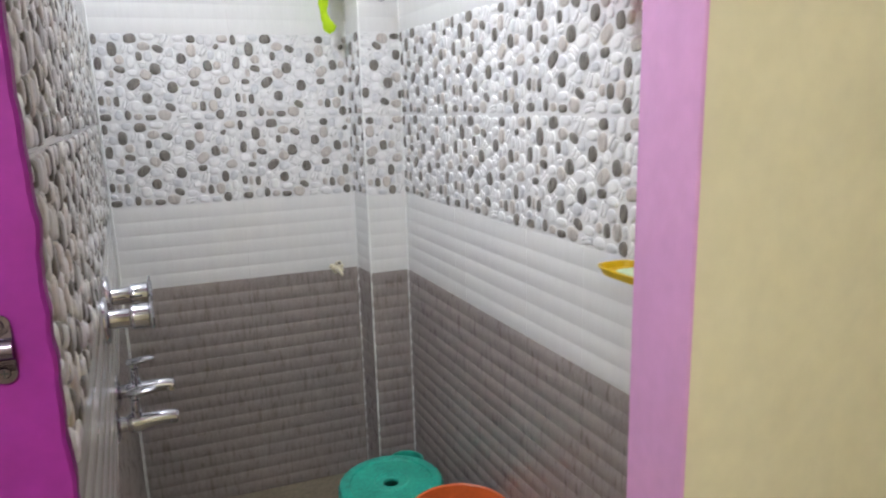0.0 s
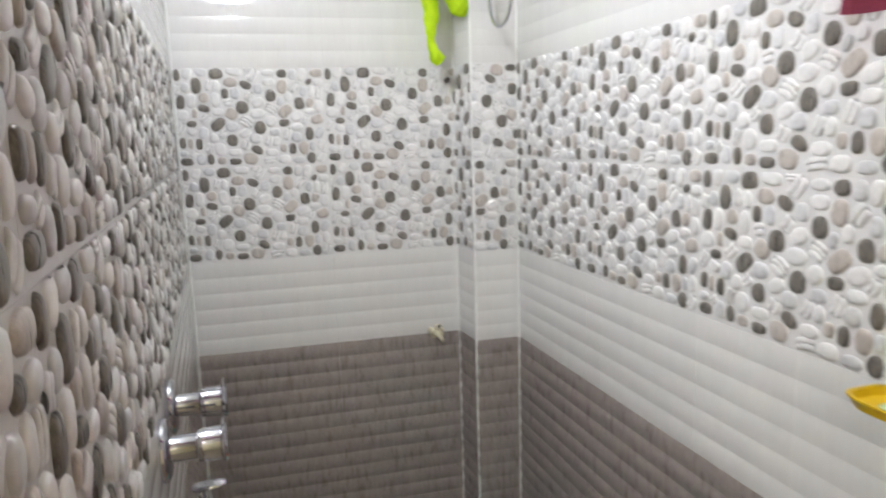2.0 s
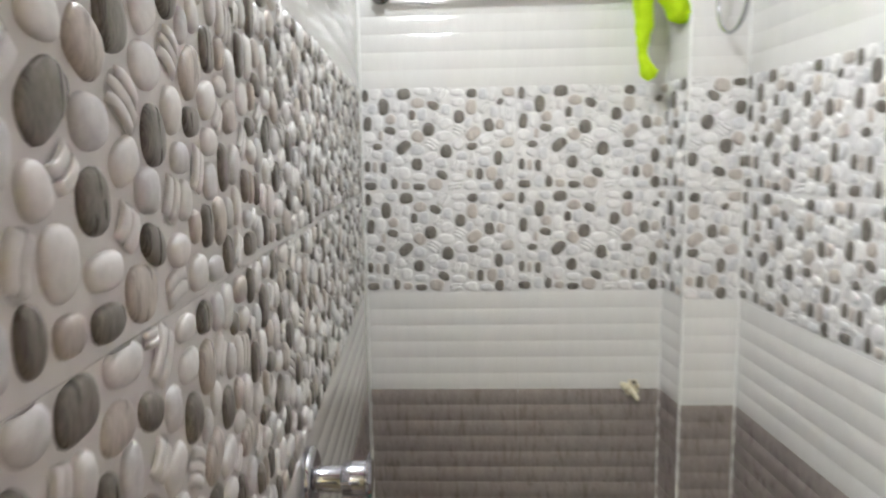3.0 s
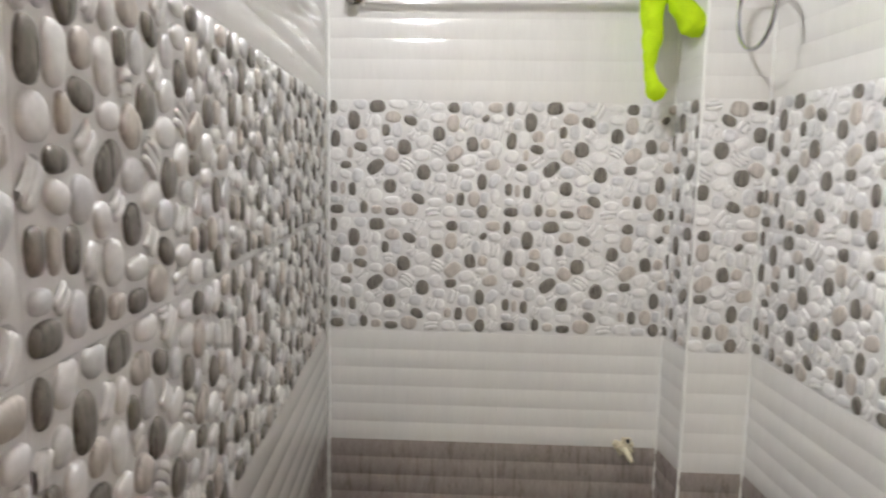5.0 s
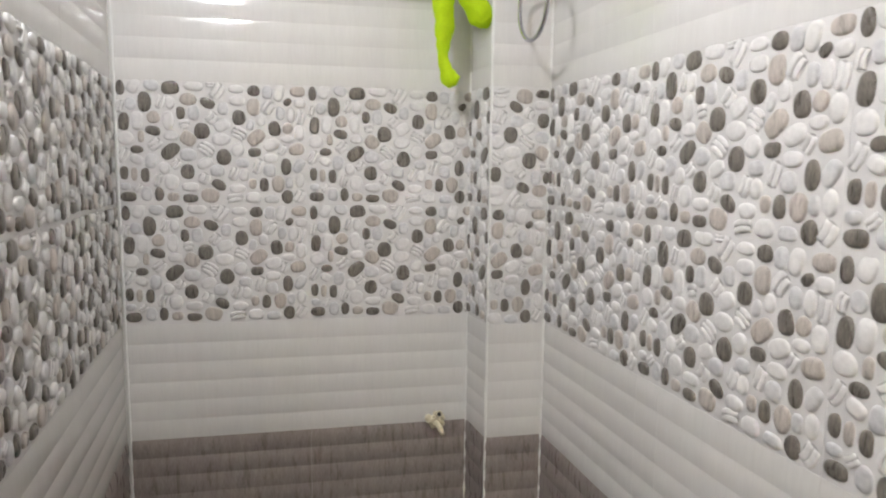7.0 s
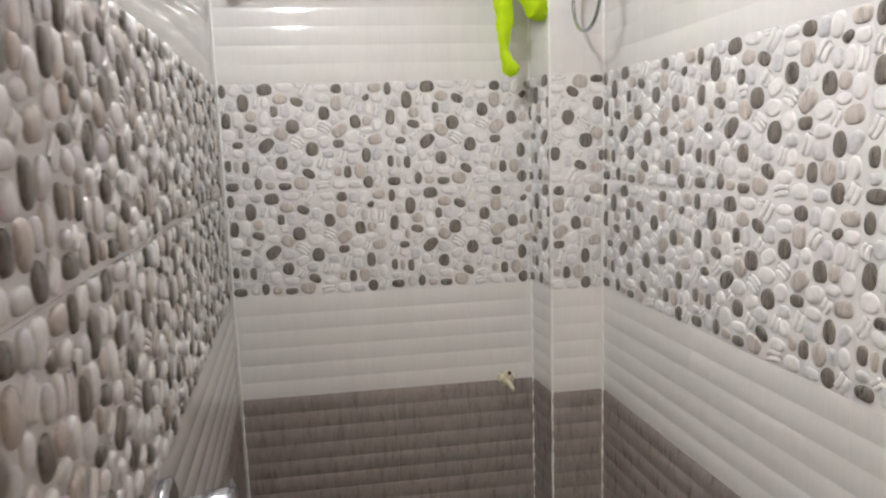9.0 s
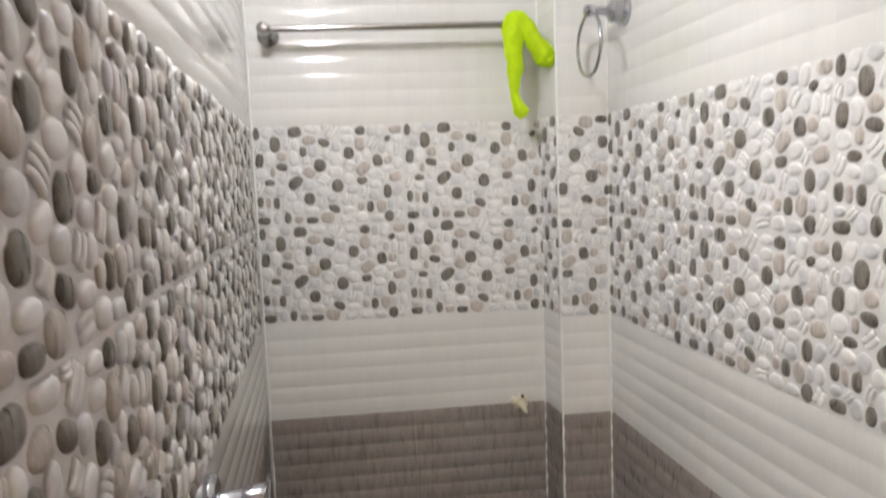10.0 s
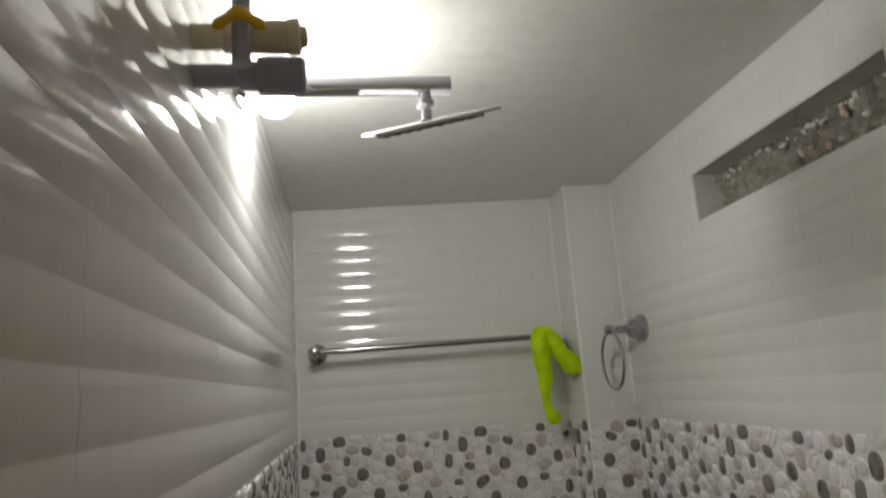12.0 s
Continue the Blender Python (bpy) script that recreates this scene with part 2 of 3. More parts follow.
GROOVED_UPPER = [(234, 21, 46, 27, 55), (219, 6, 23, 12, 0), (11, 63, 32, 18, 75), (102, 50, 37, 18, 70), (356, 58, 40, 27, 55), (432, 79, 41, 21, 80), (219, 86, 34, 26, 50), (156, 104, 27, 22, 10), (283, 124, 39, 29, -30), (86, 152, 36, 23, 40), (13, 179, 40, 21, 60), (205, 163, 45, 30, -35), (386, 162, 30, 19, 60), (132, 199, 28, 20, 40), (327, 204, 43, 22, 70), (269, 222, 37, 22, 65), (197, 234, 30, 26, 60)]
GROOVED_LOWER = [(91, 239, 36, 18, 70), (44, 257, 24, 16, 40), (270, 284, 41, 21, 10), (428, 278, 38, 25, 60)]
PEBBLE_MATS = [BASE, P_DARK, P_TAUPE, P_WHITE, P_GREY, P_LINE]
TW, TH, GAP = 0.45, 0.30, 0.00025


def pebble_ring(rng, n=20):
    """A rounded, slightly irregular outline of unit size."""
    ang = np.arange(n) * 2 * math.pi / n
    power = rng.uniform(2.1, 2.9)
    r = (np.abs(np.cos(ang)) ** power + np.abs(np.sin(ang)) ** power) ** (-1 / power)
    r = r * (1 + 0.05 * np.sin(ang + rng.uniform(0, 6)) + 0.025 * np.sin(3 * ang + rng.uniform(0, 6)))
    return np.stack([r * np.cos(ang), r * np.sin(ang)], 1)


def pillow(bm, ring, top, slot):
    """A raised pebble with a steep rounded rim and a gently domed face."""
    mid = ring.mean(axis=0)
    loops = [[bm.verts.new((*(mid + (p - mid) * k), z * top)) for p in ring] for k, z in ((1.0, -0.08), (0.965, 0.36), (0.89, 0.68), (0.74, 0.88), (0.42, 0.98))]
    peak = bm.verts.new((*mid, top))
    n = len(ring)
    for a, b in zip(loops, loops[1:]):
        for i in range(n):
            f = bm.faces.new((a[i], a[(i + 1) % n], b[(i + 1) % n], b[i]))
            f.smooth, f.material_index = True, slot
    for i in range(n):
        f = bm.faces.new((loops[-1][i], loops[-1][(i + 1) % n], peak))
        f.smooth, f.material_index = True, slot


def pebble_tile(u0, u1, v0, v1, turned=False):
    """A tile cut to the window u0..u1, v0..v1 of the full pattern, its lower left corner at the origin; turned: upside down."""
    bm = bmesh.new()
    box(bm, -0.2, TW + 0.2, -0.2, TH + 0.2, -0.006, 0.0)
    rng = np.random.RandomState(7)
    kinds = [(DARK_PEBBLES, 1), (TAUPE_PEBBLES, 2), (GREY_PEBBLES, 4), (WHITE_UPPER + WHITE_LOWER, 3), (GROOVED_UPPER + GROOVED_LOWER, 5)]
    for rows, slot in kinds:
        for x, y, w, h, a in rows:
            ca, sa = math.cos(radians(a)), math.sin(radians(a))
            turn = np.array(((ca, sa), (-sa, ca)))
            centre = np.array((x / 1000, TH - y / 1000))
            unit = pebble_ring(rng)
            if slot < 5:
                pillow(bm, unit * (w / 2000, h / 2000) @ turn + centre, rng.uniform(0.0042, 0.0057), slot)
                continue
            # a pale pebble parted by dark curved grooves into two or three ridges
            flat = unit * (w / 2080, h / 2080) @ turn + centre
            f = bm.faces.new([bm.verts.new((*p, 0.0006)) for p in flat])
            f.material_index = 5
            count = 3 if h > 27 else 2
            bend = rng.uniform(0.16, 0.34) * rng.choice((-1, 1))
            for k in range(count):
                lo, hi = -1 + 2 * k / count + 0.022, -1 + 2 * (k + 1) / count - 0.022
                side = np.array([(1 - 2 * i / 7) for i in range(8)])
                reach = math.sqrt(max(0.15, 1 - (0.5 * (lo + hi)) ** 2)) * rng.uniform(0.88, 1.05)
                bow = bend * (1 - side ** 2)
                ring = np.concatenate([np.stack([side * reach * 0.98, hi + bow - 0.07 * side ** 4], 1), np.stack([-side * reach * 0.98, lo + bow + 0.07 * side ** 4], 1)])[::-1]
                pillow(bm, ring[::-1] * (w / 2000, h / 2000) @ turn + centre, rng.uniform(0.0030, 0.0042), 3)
    bmesh.ops.recalc_face_normals(bm, faces=bm.faces)
    for f in bm.faces:
        if f.material_index == 5 and f.normal.z < 0:
            f.normal_flip()
    if turned:
        bmesh.ops.transform(bm, matrix=pose(TW, TH, 0, 0, 0, 180), verts=bm.verts)
    for co, no in (((u0 + GAP, 0, 0), (-1, 0, 0)), ((u1 - GAP, 0, 0), (1, 0, 0)), ((0, v0 + GAP, 0), (0, -1, 0)), ((0, v1 - GAP, 0), (0, 1, 0))):
        g = bm.verts[:] + bm.edges[:] + bm.faces[:]
        bmesh.ops.bisect_plane(bm, geom=g, plane_co=co, plane_no=no, clear_outer=True)
        bmesh.ops.holes_fill(bm, edges=[e for e in bm.edges if e.is_boundary and max(v.co.z for v in e.verts) <= 0.0], sides=8)
    bmesh.ops.translate(bm, verts=bm.verts, vec=(-u0, -v0, 0))
    return bm


def wave_tile(u0, u1, v0, v1, depth=0.0017):
    """A tile with rounded horizontal ribs 50 mm high, cut to the window u0..u1, v0..v1."""
    bm = bmesh.new()
    a, b = GAP, u1 - u0 - GAP
    lo, hi = v0 + GAP, v1 - GAP
    rib = 0.05
    k = math.floor(lo / rib)
    first = last = None
    while k * rib < hi - 1e-6:
        s0, s1 = max(lo, k * rib), min(hi, (k + 1) * rib)
        rows = []
        for i in range(9):
            v = s0 + (s1 - s0) * i / 8
            t = min(max((v - k * rib) / rib, 0), 1)
            n = depth * (math.sin(math.pi * t) ** 0.9 if 0 < t < 1 else 0.0)
            rows.append((bm.verts.new((a, v - v0, n)), bm.verts.new((b, v - v0, n))))
        for p, q in zip(rows, rows[1:]):
            f = bm.faces.new((p[0], p[1], q[1], q[0]))
            f.smooth = True
        for side in (0, 1):
            low = [bm.verts.new((r[side].co.x, r[side].co.y, -0.006)) for r in (rows[0], rows[-1])]
            ring = [low[0]] + [bm.verts.new(r[side].co) for r in rows] + [low[1]]
            bm.faces.new(ring if side == 0 else ring[::-1])
        first = first or rows[0]
        last = rows[-1]
        k += 1
    for r, up in ((first, False), (last, True)):
        low = [bm.verts.new((x.co.x, x.co.y, -0.006)) for x in r]
        r = [bm.verts.new(x.co) for x in r]
        bm.faces.new((r[0], r[1], low[1], low[0]) if up else (r[1], r[0], low[0], low[1]))
    return bm


TILE_MESHES = {}


def tile(wall, kind, m, u0, u1, v0, v1):
    key = (kind, round(u0, 4), round(u1, 4), round(v0, 4), round(v1, 4))
    if key not in TILE_MESHES:
        bm = pebble_tile(u0, u1, v0, v1, kind == "turned") if kind in ("pebble", "turned") else wave_tile(u0, u1, v0, v1, 0.0030 if kind == "brown" else 0.0017)
        mats = {"pebble": PEBBLE_MATS, "turned": PEBBLE_MATS, "white": [WHITE], "brown": [BROWN]}[kind]
        ob = link("tile", bm, mats, wall)
        TILE_MESHES[key] = ob.data
    else:
        ob = new("tile", TILE_MESHES[key])
        ob.parent = wall
    ob.matrix_basis = m
    return ob


ROWS = [("brown", 0.0), ("brown", 0.3), ("brown", 0.6), ("white", 0.9), ("pebble", 1.2), ("pebble", 1.5), ("white", 1.8), ("white", 2.1), ("white", 2.4)]


def clad(wall, origin, along, out, length, start, hole=None, turned_row=None, turned_start=0.0):
    """Tiles on a wall from u = 0 to length; start: where the first joint line lies (0 or less)."""
    U, N = Vector(along), Vector(out)
    Z = N.cross(U)
    cuts = []
    u = start
    while u < length - 0.004:
        cuts.append((max(u, 0), min(u + TW, length), max(u, 0) - u))
        u += TW
    for a, b, o in cuts:
        pieces = [(a, b)]
        if hole:
            edges = sorted({a, b} | {h for h in hole[:2] if a < h < b})
            pieces = list(zip(edges, edges[1:]))
        for p, q in pieces:
            for i, (kind, z) in enumerate(ROWS):
                top = min(z + TH, H)
                spans = [(z, top)]
                if hole and hole[0] - 1e-6 <= p and q <= hole[1] + 1e-6:
                    spans = []
                    if z < hole[2]:
                        spans.append((z, min(top, hole[2])))
                    if top > hole[3]:
                        spans.append((max(z, hole[3]), top))
                for s, e in spans:
                    if e - s < 0.006 or q - p < 0.006:
                        continue
                    c = Vector(origin) + U * p + Z * s
                    m = Matrix(((U.x, Z.x, N.x, c.x), (U.y, Z.y, N.y, c.y), (U.z, Z.z, N.z, c.z), (0, 0, 0, 1)))
                    if i == turned_row:
                        tile(wall, "turned", m, p - turned_start, q - turned_start, s - z, e - z)
                    else:
                        tile(wall, kind, m, o + p - a, o + q - a, s - z, e - z)


# ---- structure ----
T = 0.12
RX = W + GR


def slab(name, parts, material, label, category, turned=SIDE):
    bm = boxes(*parts)
    if turned:
        bmesh.ops.transform(bm, matrix=turned, verts=bm.verts)
    return tagged(link(name, bm, material), label, category, kind="structure")


wall_back = slab("wall_back", [(-T, W + 0.25, GR, T, -0.1, H + 0.1)], GROUT, "tiled bathroom end wall, brown, white and pebble bands", "wall", False)
wall_left = slab("wall_left", [(-T, -GR, LEFTEND, 0.05, -0.1, H + 0.1)], GROUT, "tiled bathroom side wall with pebble relief band", "wall", LEFT)
wall_right = slab("wall_right", [(RX, RX + 0.2, FRONT, 0.0, -0.1, VZ0), (RX, RX + 0.2, FRONT, 0.0, VZ1, H + 0.1), (RX, RX + 0.2, FRONT, VY0, VZ0, VZ1), (RX, RX + 0.2, VY1, 0.0, VZ0, VZ1)], GROUT,
                  "tiled bathroom side wall with a small vent niche", "wall")
column = slab("column", [(CF + 0.004, W + 0.05, -CD + GR, GR + 0.004, -0.05, H + 0.05)], GROUT, "tiled corner column with white grout lines", "column", False)
floor = slab("floor", [(-T, RX + 0.2, FRONT, 0.2, -0.1, 0.0)], FLOOR_M, "brown matt bathroom floor", "floor")
ceiling = slab("ceiling", [(-T, RX + 0.2, FRONT - 0.02, 0.2, H, H + 0.1)], PLASTER, "grey-white plastered bathroom ceiling", "ceiling")

ALONG, INTO = SIDE.to_3x3() @ Vector((0, -1, 0)), SIDE.to_3x3() @ Vector((-1, 0, 0))
YC = -0.200        # where the column's face meets the side wall, along that wall
clad(wall_back, (0, 0, 0), (1, 0, 0), (0, -1, 0), CX, 0.0)
CS = Vector((CF - CX, -CD, 0))
clad(column, (CX, 0, 0), CS.normalized(), Vector((CS.y, -CS.x, 0)).normalized(), CS.length, -0.02)
clad(column, (CF, -CD, 0), (1, 0, 0), (0, -1, 0), 1.046 - CF, -0.297, turned_row=5, turned_start=-0.153)
clad(wall_right, SIDE @ Vector((W, YC, 0)), ALONG, INTO, YC - FRONT, 0.0, hole=(YC - VY1, YC - VY0, VZ0, VZ1))
LTURN = LEFT.to_3x3()
clad(wall_left, LEFT @ Vector((0, LEFTEND, 0)), LTURN @ Vector((0, 1, 0)), LTURN @ Vector((1, 0, 0)), -LEFTEND, -0.237)

# white grout beads in the corners and along the column's edge
for name, x, y in (("grout_line", CX - 0.001, -0.001), ("grout_line", CF + 0.0005, -CD + 0.0005), ("grout_line", 1.045, -CD - 0.001), ("grout_line", 0.001, -0.001)):
    bm = bmesh.new()
    r = 0.0036 if x > 0.01 else 0.0028
    sweep(bm, [(x + 0.0004 * math.sin(i * 2.3), y + 0.0004 * math.cos(i * 1.7), i * H / 40) for i in range(41)], [r * (1 + 0.25 * math.sin(i * 1.9) * math.sin(i * 0.7)) for i in range(41)], segs=8)
    part(name, bm, BEAD, column if x > 0.01 else wall_back, "uneven white grout bead")

# door wall with its opening; the corridor side is painted cream yellow
def prism(bm, outline, z0, z1):
    """An upright body over an outline of (x, y) corners."""
    low, high = [[bm.verts.new((x, y, z)) for x, y in outline] for z in (z0, z1)]
    bm.faces.new(low[::-1])
    bm.faces.new(high)
    for i in range(len(outline)):
        k = (i + 1) % len(outline)
        bm.faces.new((low[i], low[k], high[k], high[i]))
    bmesh.ops.recalc_face_normals(bm, faces=bm.faces)
    return bm


bm = boxes((-1.2, -T, DOORWALL, FRONT, -0.1, H + 0.3), (-T, JR + 0.2, DOORWALL, FRONT, JTOP + 0.1, H + 0.3))
prism(bm, ((JO + 0.003, DOORWALL), (2.6, DOORWALL), (2.6, FRONT), (JR + 0.003, FRONT)), -0.1, JTOP + 0.0995)
box(bm, JR + 0.2, 2.6, DOORWALL, FRONT, JTOP + 0.0995, H + 0.3)
bmesh.ops.transform(bm, matrix=SIDE, verts=bm.verts)
door_wall = tagged(link("wall_door", bm, YELLOW_PAINT), "cream yellow painted corridor wall around the doorway", "wall", kind="structure")
frame_th = thing("door_frame", "glossy pink enamelled door frame round the bathroom doorway", "door frame", kind="structure")
frame_th.matrix_world = SIDE
bm = bmesh.new()
rows = []
for i in range(196):
    z = (JTOP + 0.1) * i / 195
    x = JL - 0.001 + 0.0030 * noise.noise(Vector((z * 38, 2.0, 0.5))) + 0.0022 * noise.noise(Vector((z * 11, 7.0, 0.5)))   # paint run unevenly up to the tile ends
    rows.append([bm.verts.new(p) for p in ((JL - 0.16, LEFTEND - 0.022, z), (x - 0.003, LEFTEND - 0.022, z), (x, LEFTEND - 0.019, z), (x, LEFTEND - 0.001, z), (JL - 0.16, LEFTEND - 0.001, z))])
for p, q in zip(rows, rows[1:]):
    for k in range(5):
        bm.faces.new((p[k], p[(k + 1) % 5], q[(k + 1) % 5], q[k]))
bm.faces.new(rows[0][::-1])
bm.faces.new(rows[-1])
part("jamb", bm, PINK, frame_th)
# far jamb: much paler than the pink one
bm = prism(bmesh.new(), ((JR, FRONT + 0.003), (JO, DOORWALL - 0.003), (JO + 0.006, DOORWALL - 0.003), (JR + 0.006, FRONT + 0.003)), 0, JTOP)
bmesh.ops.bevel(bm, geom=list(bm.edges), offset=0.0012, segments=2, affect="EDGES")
part("jamb", bm, LILAC, frame_th, "pale lilac-pink door reveal")
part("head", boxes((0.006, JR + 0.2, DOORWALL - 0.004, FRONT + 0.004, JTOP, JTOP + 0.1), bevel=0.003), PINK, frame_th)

corridor_floor = slab("corridor_floor", [(-1.2, 2.6, -4.2, FRONT, -0.1, -0.002)], FLOOR_M, "brown corridor floor", "floor")
corridor_ceiling = slab("corridor_ceiling", [(-1.2, 2.6, -4.2, DOORWALL, 2.75, 2.85)], PLASTER, "white corridor ceiling", "ceiling")
corridor_walls = slab("wall_corridor", [(-1.3, 2.7, -4.3, -4.2, -0.1, 2.85), (-1.3, -1.2, -4.2, FRONT, -0.1, 2.85), (2.6, 2.7, -4.2, FRONT, -0.1, 2.85)], YELLOW_PAINT, "cream yellow corridor walls", "wall")

# ---- lights ----
lamp = thing("ceiling_bulb", "glowing white bulb in a holder under the ceiling", "light bulb", (0.070, -1.12, H), side=True)
bm = lathe(bmesh.new(), [(0, 0.032), (-0.014, 0.032), (-0.018, 0.02), (-0.080, 0.019)], axis=(0, 0, 1))
part("holder", bm, WHITE_PL, lamp)
bm = lathe(bmesh.new(), [(-0.078, 0.016), (-0.090, 0.025), (-0.106, 0.034), (-0.122, 0.033), (-0.134, 0.022), (-0.139, 0.004)])
part("bulb", bm, BULB_M, lamp, "glowing white bulb")
tube = thing("tube_light", "long white tube lamp under the corridor ceiling", "tube light", (-0.55, -3.50, 2.64), side=True)
part("tube", lathe(bmesh.new(), [(-0.6, 0.018), (0.6, 0.018)], axis=(1, 0, 0)), TUBE_M, tube)
part("housing", boxes((-0.62, 0.62, -0.025, 0.025, 0.022, 0.11), bevel=0.004), WHITE_PL, tube)

# ---- vent niche ----
niche = thing("vent_niche", "rough cemented niche blocked with stony mortar", "vent", kind="structure", side=True)
bm = boxes((W + 0.001, RX + 0.1, VY1 - 0.003, VY1 + 0.004, VZ0 - 0.004, VZ1 + 0.004), (W + 0.001, RX + 0.1, VY0 - 0.004, VY0 + 0.003, VZ0 - 0.004, VZ1 + 0.004),
           (W + 0.001, RX + 0.1, VY0, VY1, VZ1 - 0.003, VZ1 + 0.004), (W + 0.001, RX + 0.1, VY0, VY1, VZ0 - 0.004, VZ0 + 0.003))
part("lining", bm, PALE_CEMENT, niche, "smooth pale cement lining")
bm = bmesh.new()
nu, nv = 150, 34
grid = []
for j in range(nv + 1):
    row = []
    for i in range(nu + 1):
        y, z = VY1 + (VY0 - VY1) * i / nu, VZ0 + (VZ1 - VZ0) * j / nv
        d = 0.014 * noise.fractal(Vector((y * 22, z * 22, 1.7)), 1.0, 2.0, 4) + 0.014 * max(-0.6, noise.noise(Vector((y * 60, z * 60, 4.0))))
        row.append(bm.verts.new((RX + 0.072 - d, y, z)))
    grid.append(row)
for j in range(nv):
    for i in range(nu):
        bm.faces.new((grid[j][i], grid[j][i + 1], grid[j + 1][i + 1], grid[j + 1][i])).smooth = True
part("mortar", bm, MORTAR, niche, "lumpy grey mortar")

rnd = random.Random(11)
stones, flakes = bmesh.new(), bmesh.new()
for i in range(24):
    y, z, r = rnd.uniform(VY0 + 0.03, VY1 - 0.04), rnd.uniform(VZ0 + 0.008, VZ1 - 0.03), rnd.uniform(0.005, 0.010)
    g = bmesh.ops.create_icosphere(stones, subdivisions=2, radius=r, matrix=Matrix.Translation((RX + 0.071, y, z)) @ pose(0, 0, 0, rnd.uniform(0, 90), 0, rnd.uniform(0, 90)) @ Matrix.Diagonal((0.9, 1.3, 0.8, 1)))
    for v in g["verts"]:
        v.co += 0.3 * r * noise.noise_vector(v.co * 120)
for i in range(44):
    y, r = VY1 - 0.012 - (VY1 - VY0 - 0.03) * i / 44, rnd.uniform(0.003, 0.008)
    z = VZ1 - 0.006 - rnd.random() ** 2 * 0.02 if i % 5 else rnd.uniform(VZ0 + 0.01, VZ1 - 0.01)
    g = bmesh.ops.create_icosphere(flakes, subdivisions=2, radius=r, matrix=Matrix.Translation((RX + 0.073, y, z)) @ Matrix.Diagonal((0.8, 1.2, 1, 1)))
    for v in g["verts"]:
        v.co += 0.5 * r * noise.noise_vector(v.co * 90)
part("stones", stones, STONE, niche, "small tan stones in the mortar")
part("plaster_flakes", flakes, PALE_CEMENT, niche, "white plaster crumbs along the edge")

# ---- towel rod ----
RODZ, RODY = 2.062, -0.098
rod = thing("towel_rod", "polished steel towel rod on two round brackets", "towel rail", (0, 0, 0))
part("bar", lathe(bmesh.new(), [(0.06, 0.0095), (0.815, 0.0095)], (0, RODY, RODZ), (1, 0, 0.004)), STEEL, rod)
for x in (0.068, 0.805):
    z = RODZ + 0.004 * x
    br = part("bracket", lathe(bmesh.new(), [(0, 0.031), (0.006, 0.031), (0.010, 0.027), (0.014, 0.020), (0.022, 0.013), (0.07, 0.012), (0.078, 0.017), (0.100, 0.019), (0.112, 0.016), (0.116, 0.006)], (x, -0.004, z), (0, -1, 0)), STEEL, rod)

# ---- towel ring ----
ring = thing("towel_ring", "chrome towel ring on a round stepped base", "towel ring", (W - 0.002, -0.325, 2.060), side=True)
part("base", lathe(bmesh.new(), [(0, 0.041), (0.010, 0.041), (0.014, 0.037), (0.018, 0.031), (0.040, 0.029), (0.045, 0.024), (0.052, 0.014), (0.085, 0.010), (0.092, 0.014), (0.104, 0.016), (0.114, 0.013), (0.118, 0.004)], axis=(-1, 0, 0)), CHROME, ring)
bm = bmesh.new()
sweep(bm, [(-0.104, 0.082 * math.sin(2 * math.pi * i / 48), -0.082 - 0.008 + 0.082 * math.cos(2 * math.pi * i / 48)) for i in range(48)], 0.0048, segs=12, closed=True)
part("ring", bm, CHROME, ring)

# ---- neon scrub glove on the rod ----
glove = bmesh.new()
gx0, gy0, gz0 = 0.788, RODY, RODZ - 0.003


def lobe(points, flat):
    pts = ease(points, 7)
    sweep(glove, [(gx0 + p[0], gy0 + p[1], gz0 + p[2]) for p in pts], [1.13 * p[3] * (1 + 0.05 * math.sin(i * 0.9)) for i, p in enumerate(pts)], segs=18, flat=flat)


lobe([(-0.030, 0.006, -0.025, 0.010), (-0.022, -0.014, 0.006, 0.020), (0.000, -0.022, 0.016, 0.027), (0.022, -0.026, -0.004, 0.024), (0.044, -0.026, -0.042, 0.027), (0.072, -0.022, -0.080, 0.031), (0.090, -0.020, -0.102, 0.025), (0.101, -0.020, -0.116, 0.007)], 0.85)
lobe([(0.004, -0.016, 0.012, 0.022), (-0.010, -0.026, -0.022, 0.030), (-0.016, -0.026, -0.072, 0.026), (-0.012, -0.024, -0.118, 0.023), (-0.014, -0.022, -0.165, 0.018), (-0.012, -0.020, -0.205, 0.015), (-0.002, -0.020, -0.232, 0.019), (0.016, -0.020, -0.250, 0.018), (0.024, -0.020, -0.257, 0.005)], 0.85)
lobe([(-0.030, -0.020, -0.105, 0.006), (-0.024, -0.022, -0.140, 0.013), (-0.020, -0.022, -0.165, 0.010), (-0.016, -0.022, -0.178, 0.004)], 0.6)
for v in glove.verts:
    v.co += 0.006 * noise.noise_vector(v.co * 28) + 0.003 * noise.noise_vector(v.co * 80)
tagged(link("scrub_glove", glove, NEON), "limp neon green scrub cloth slung over the towel rod", "cloth")

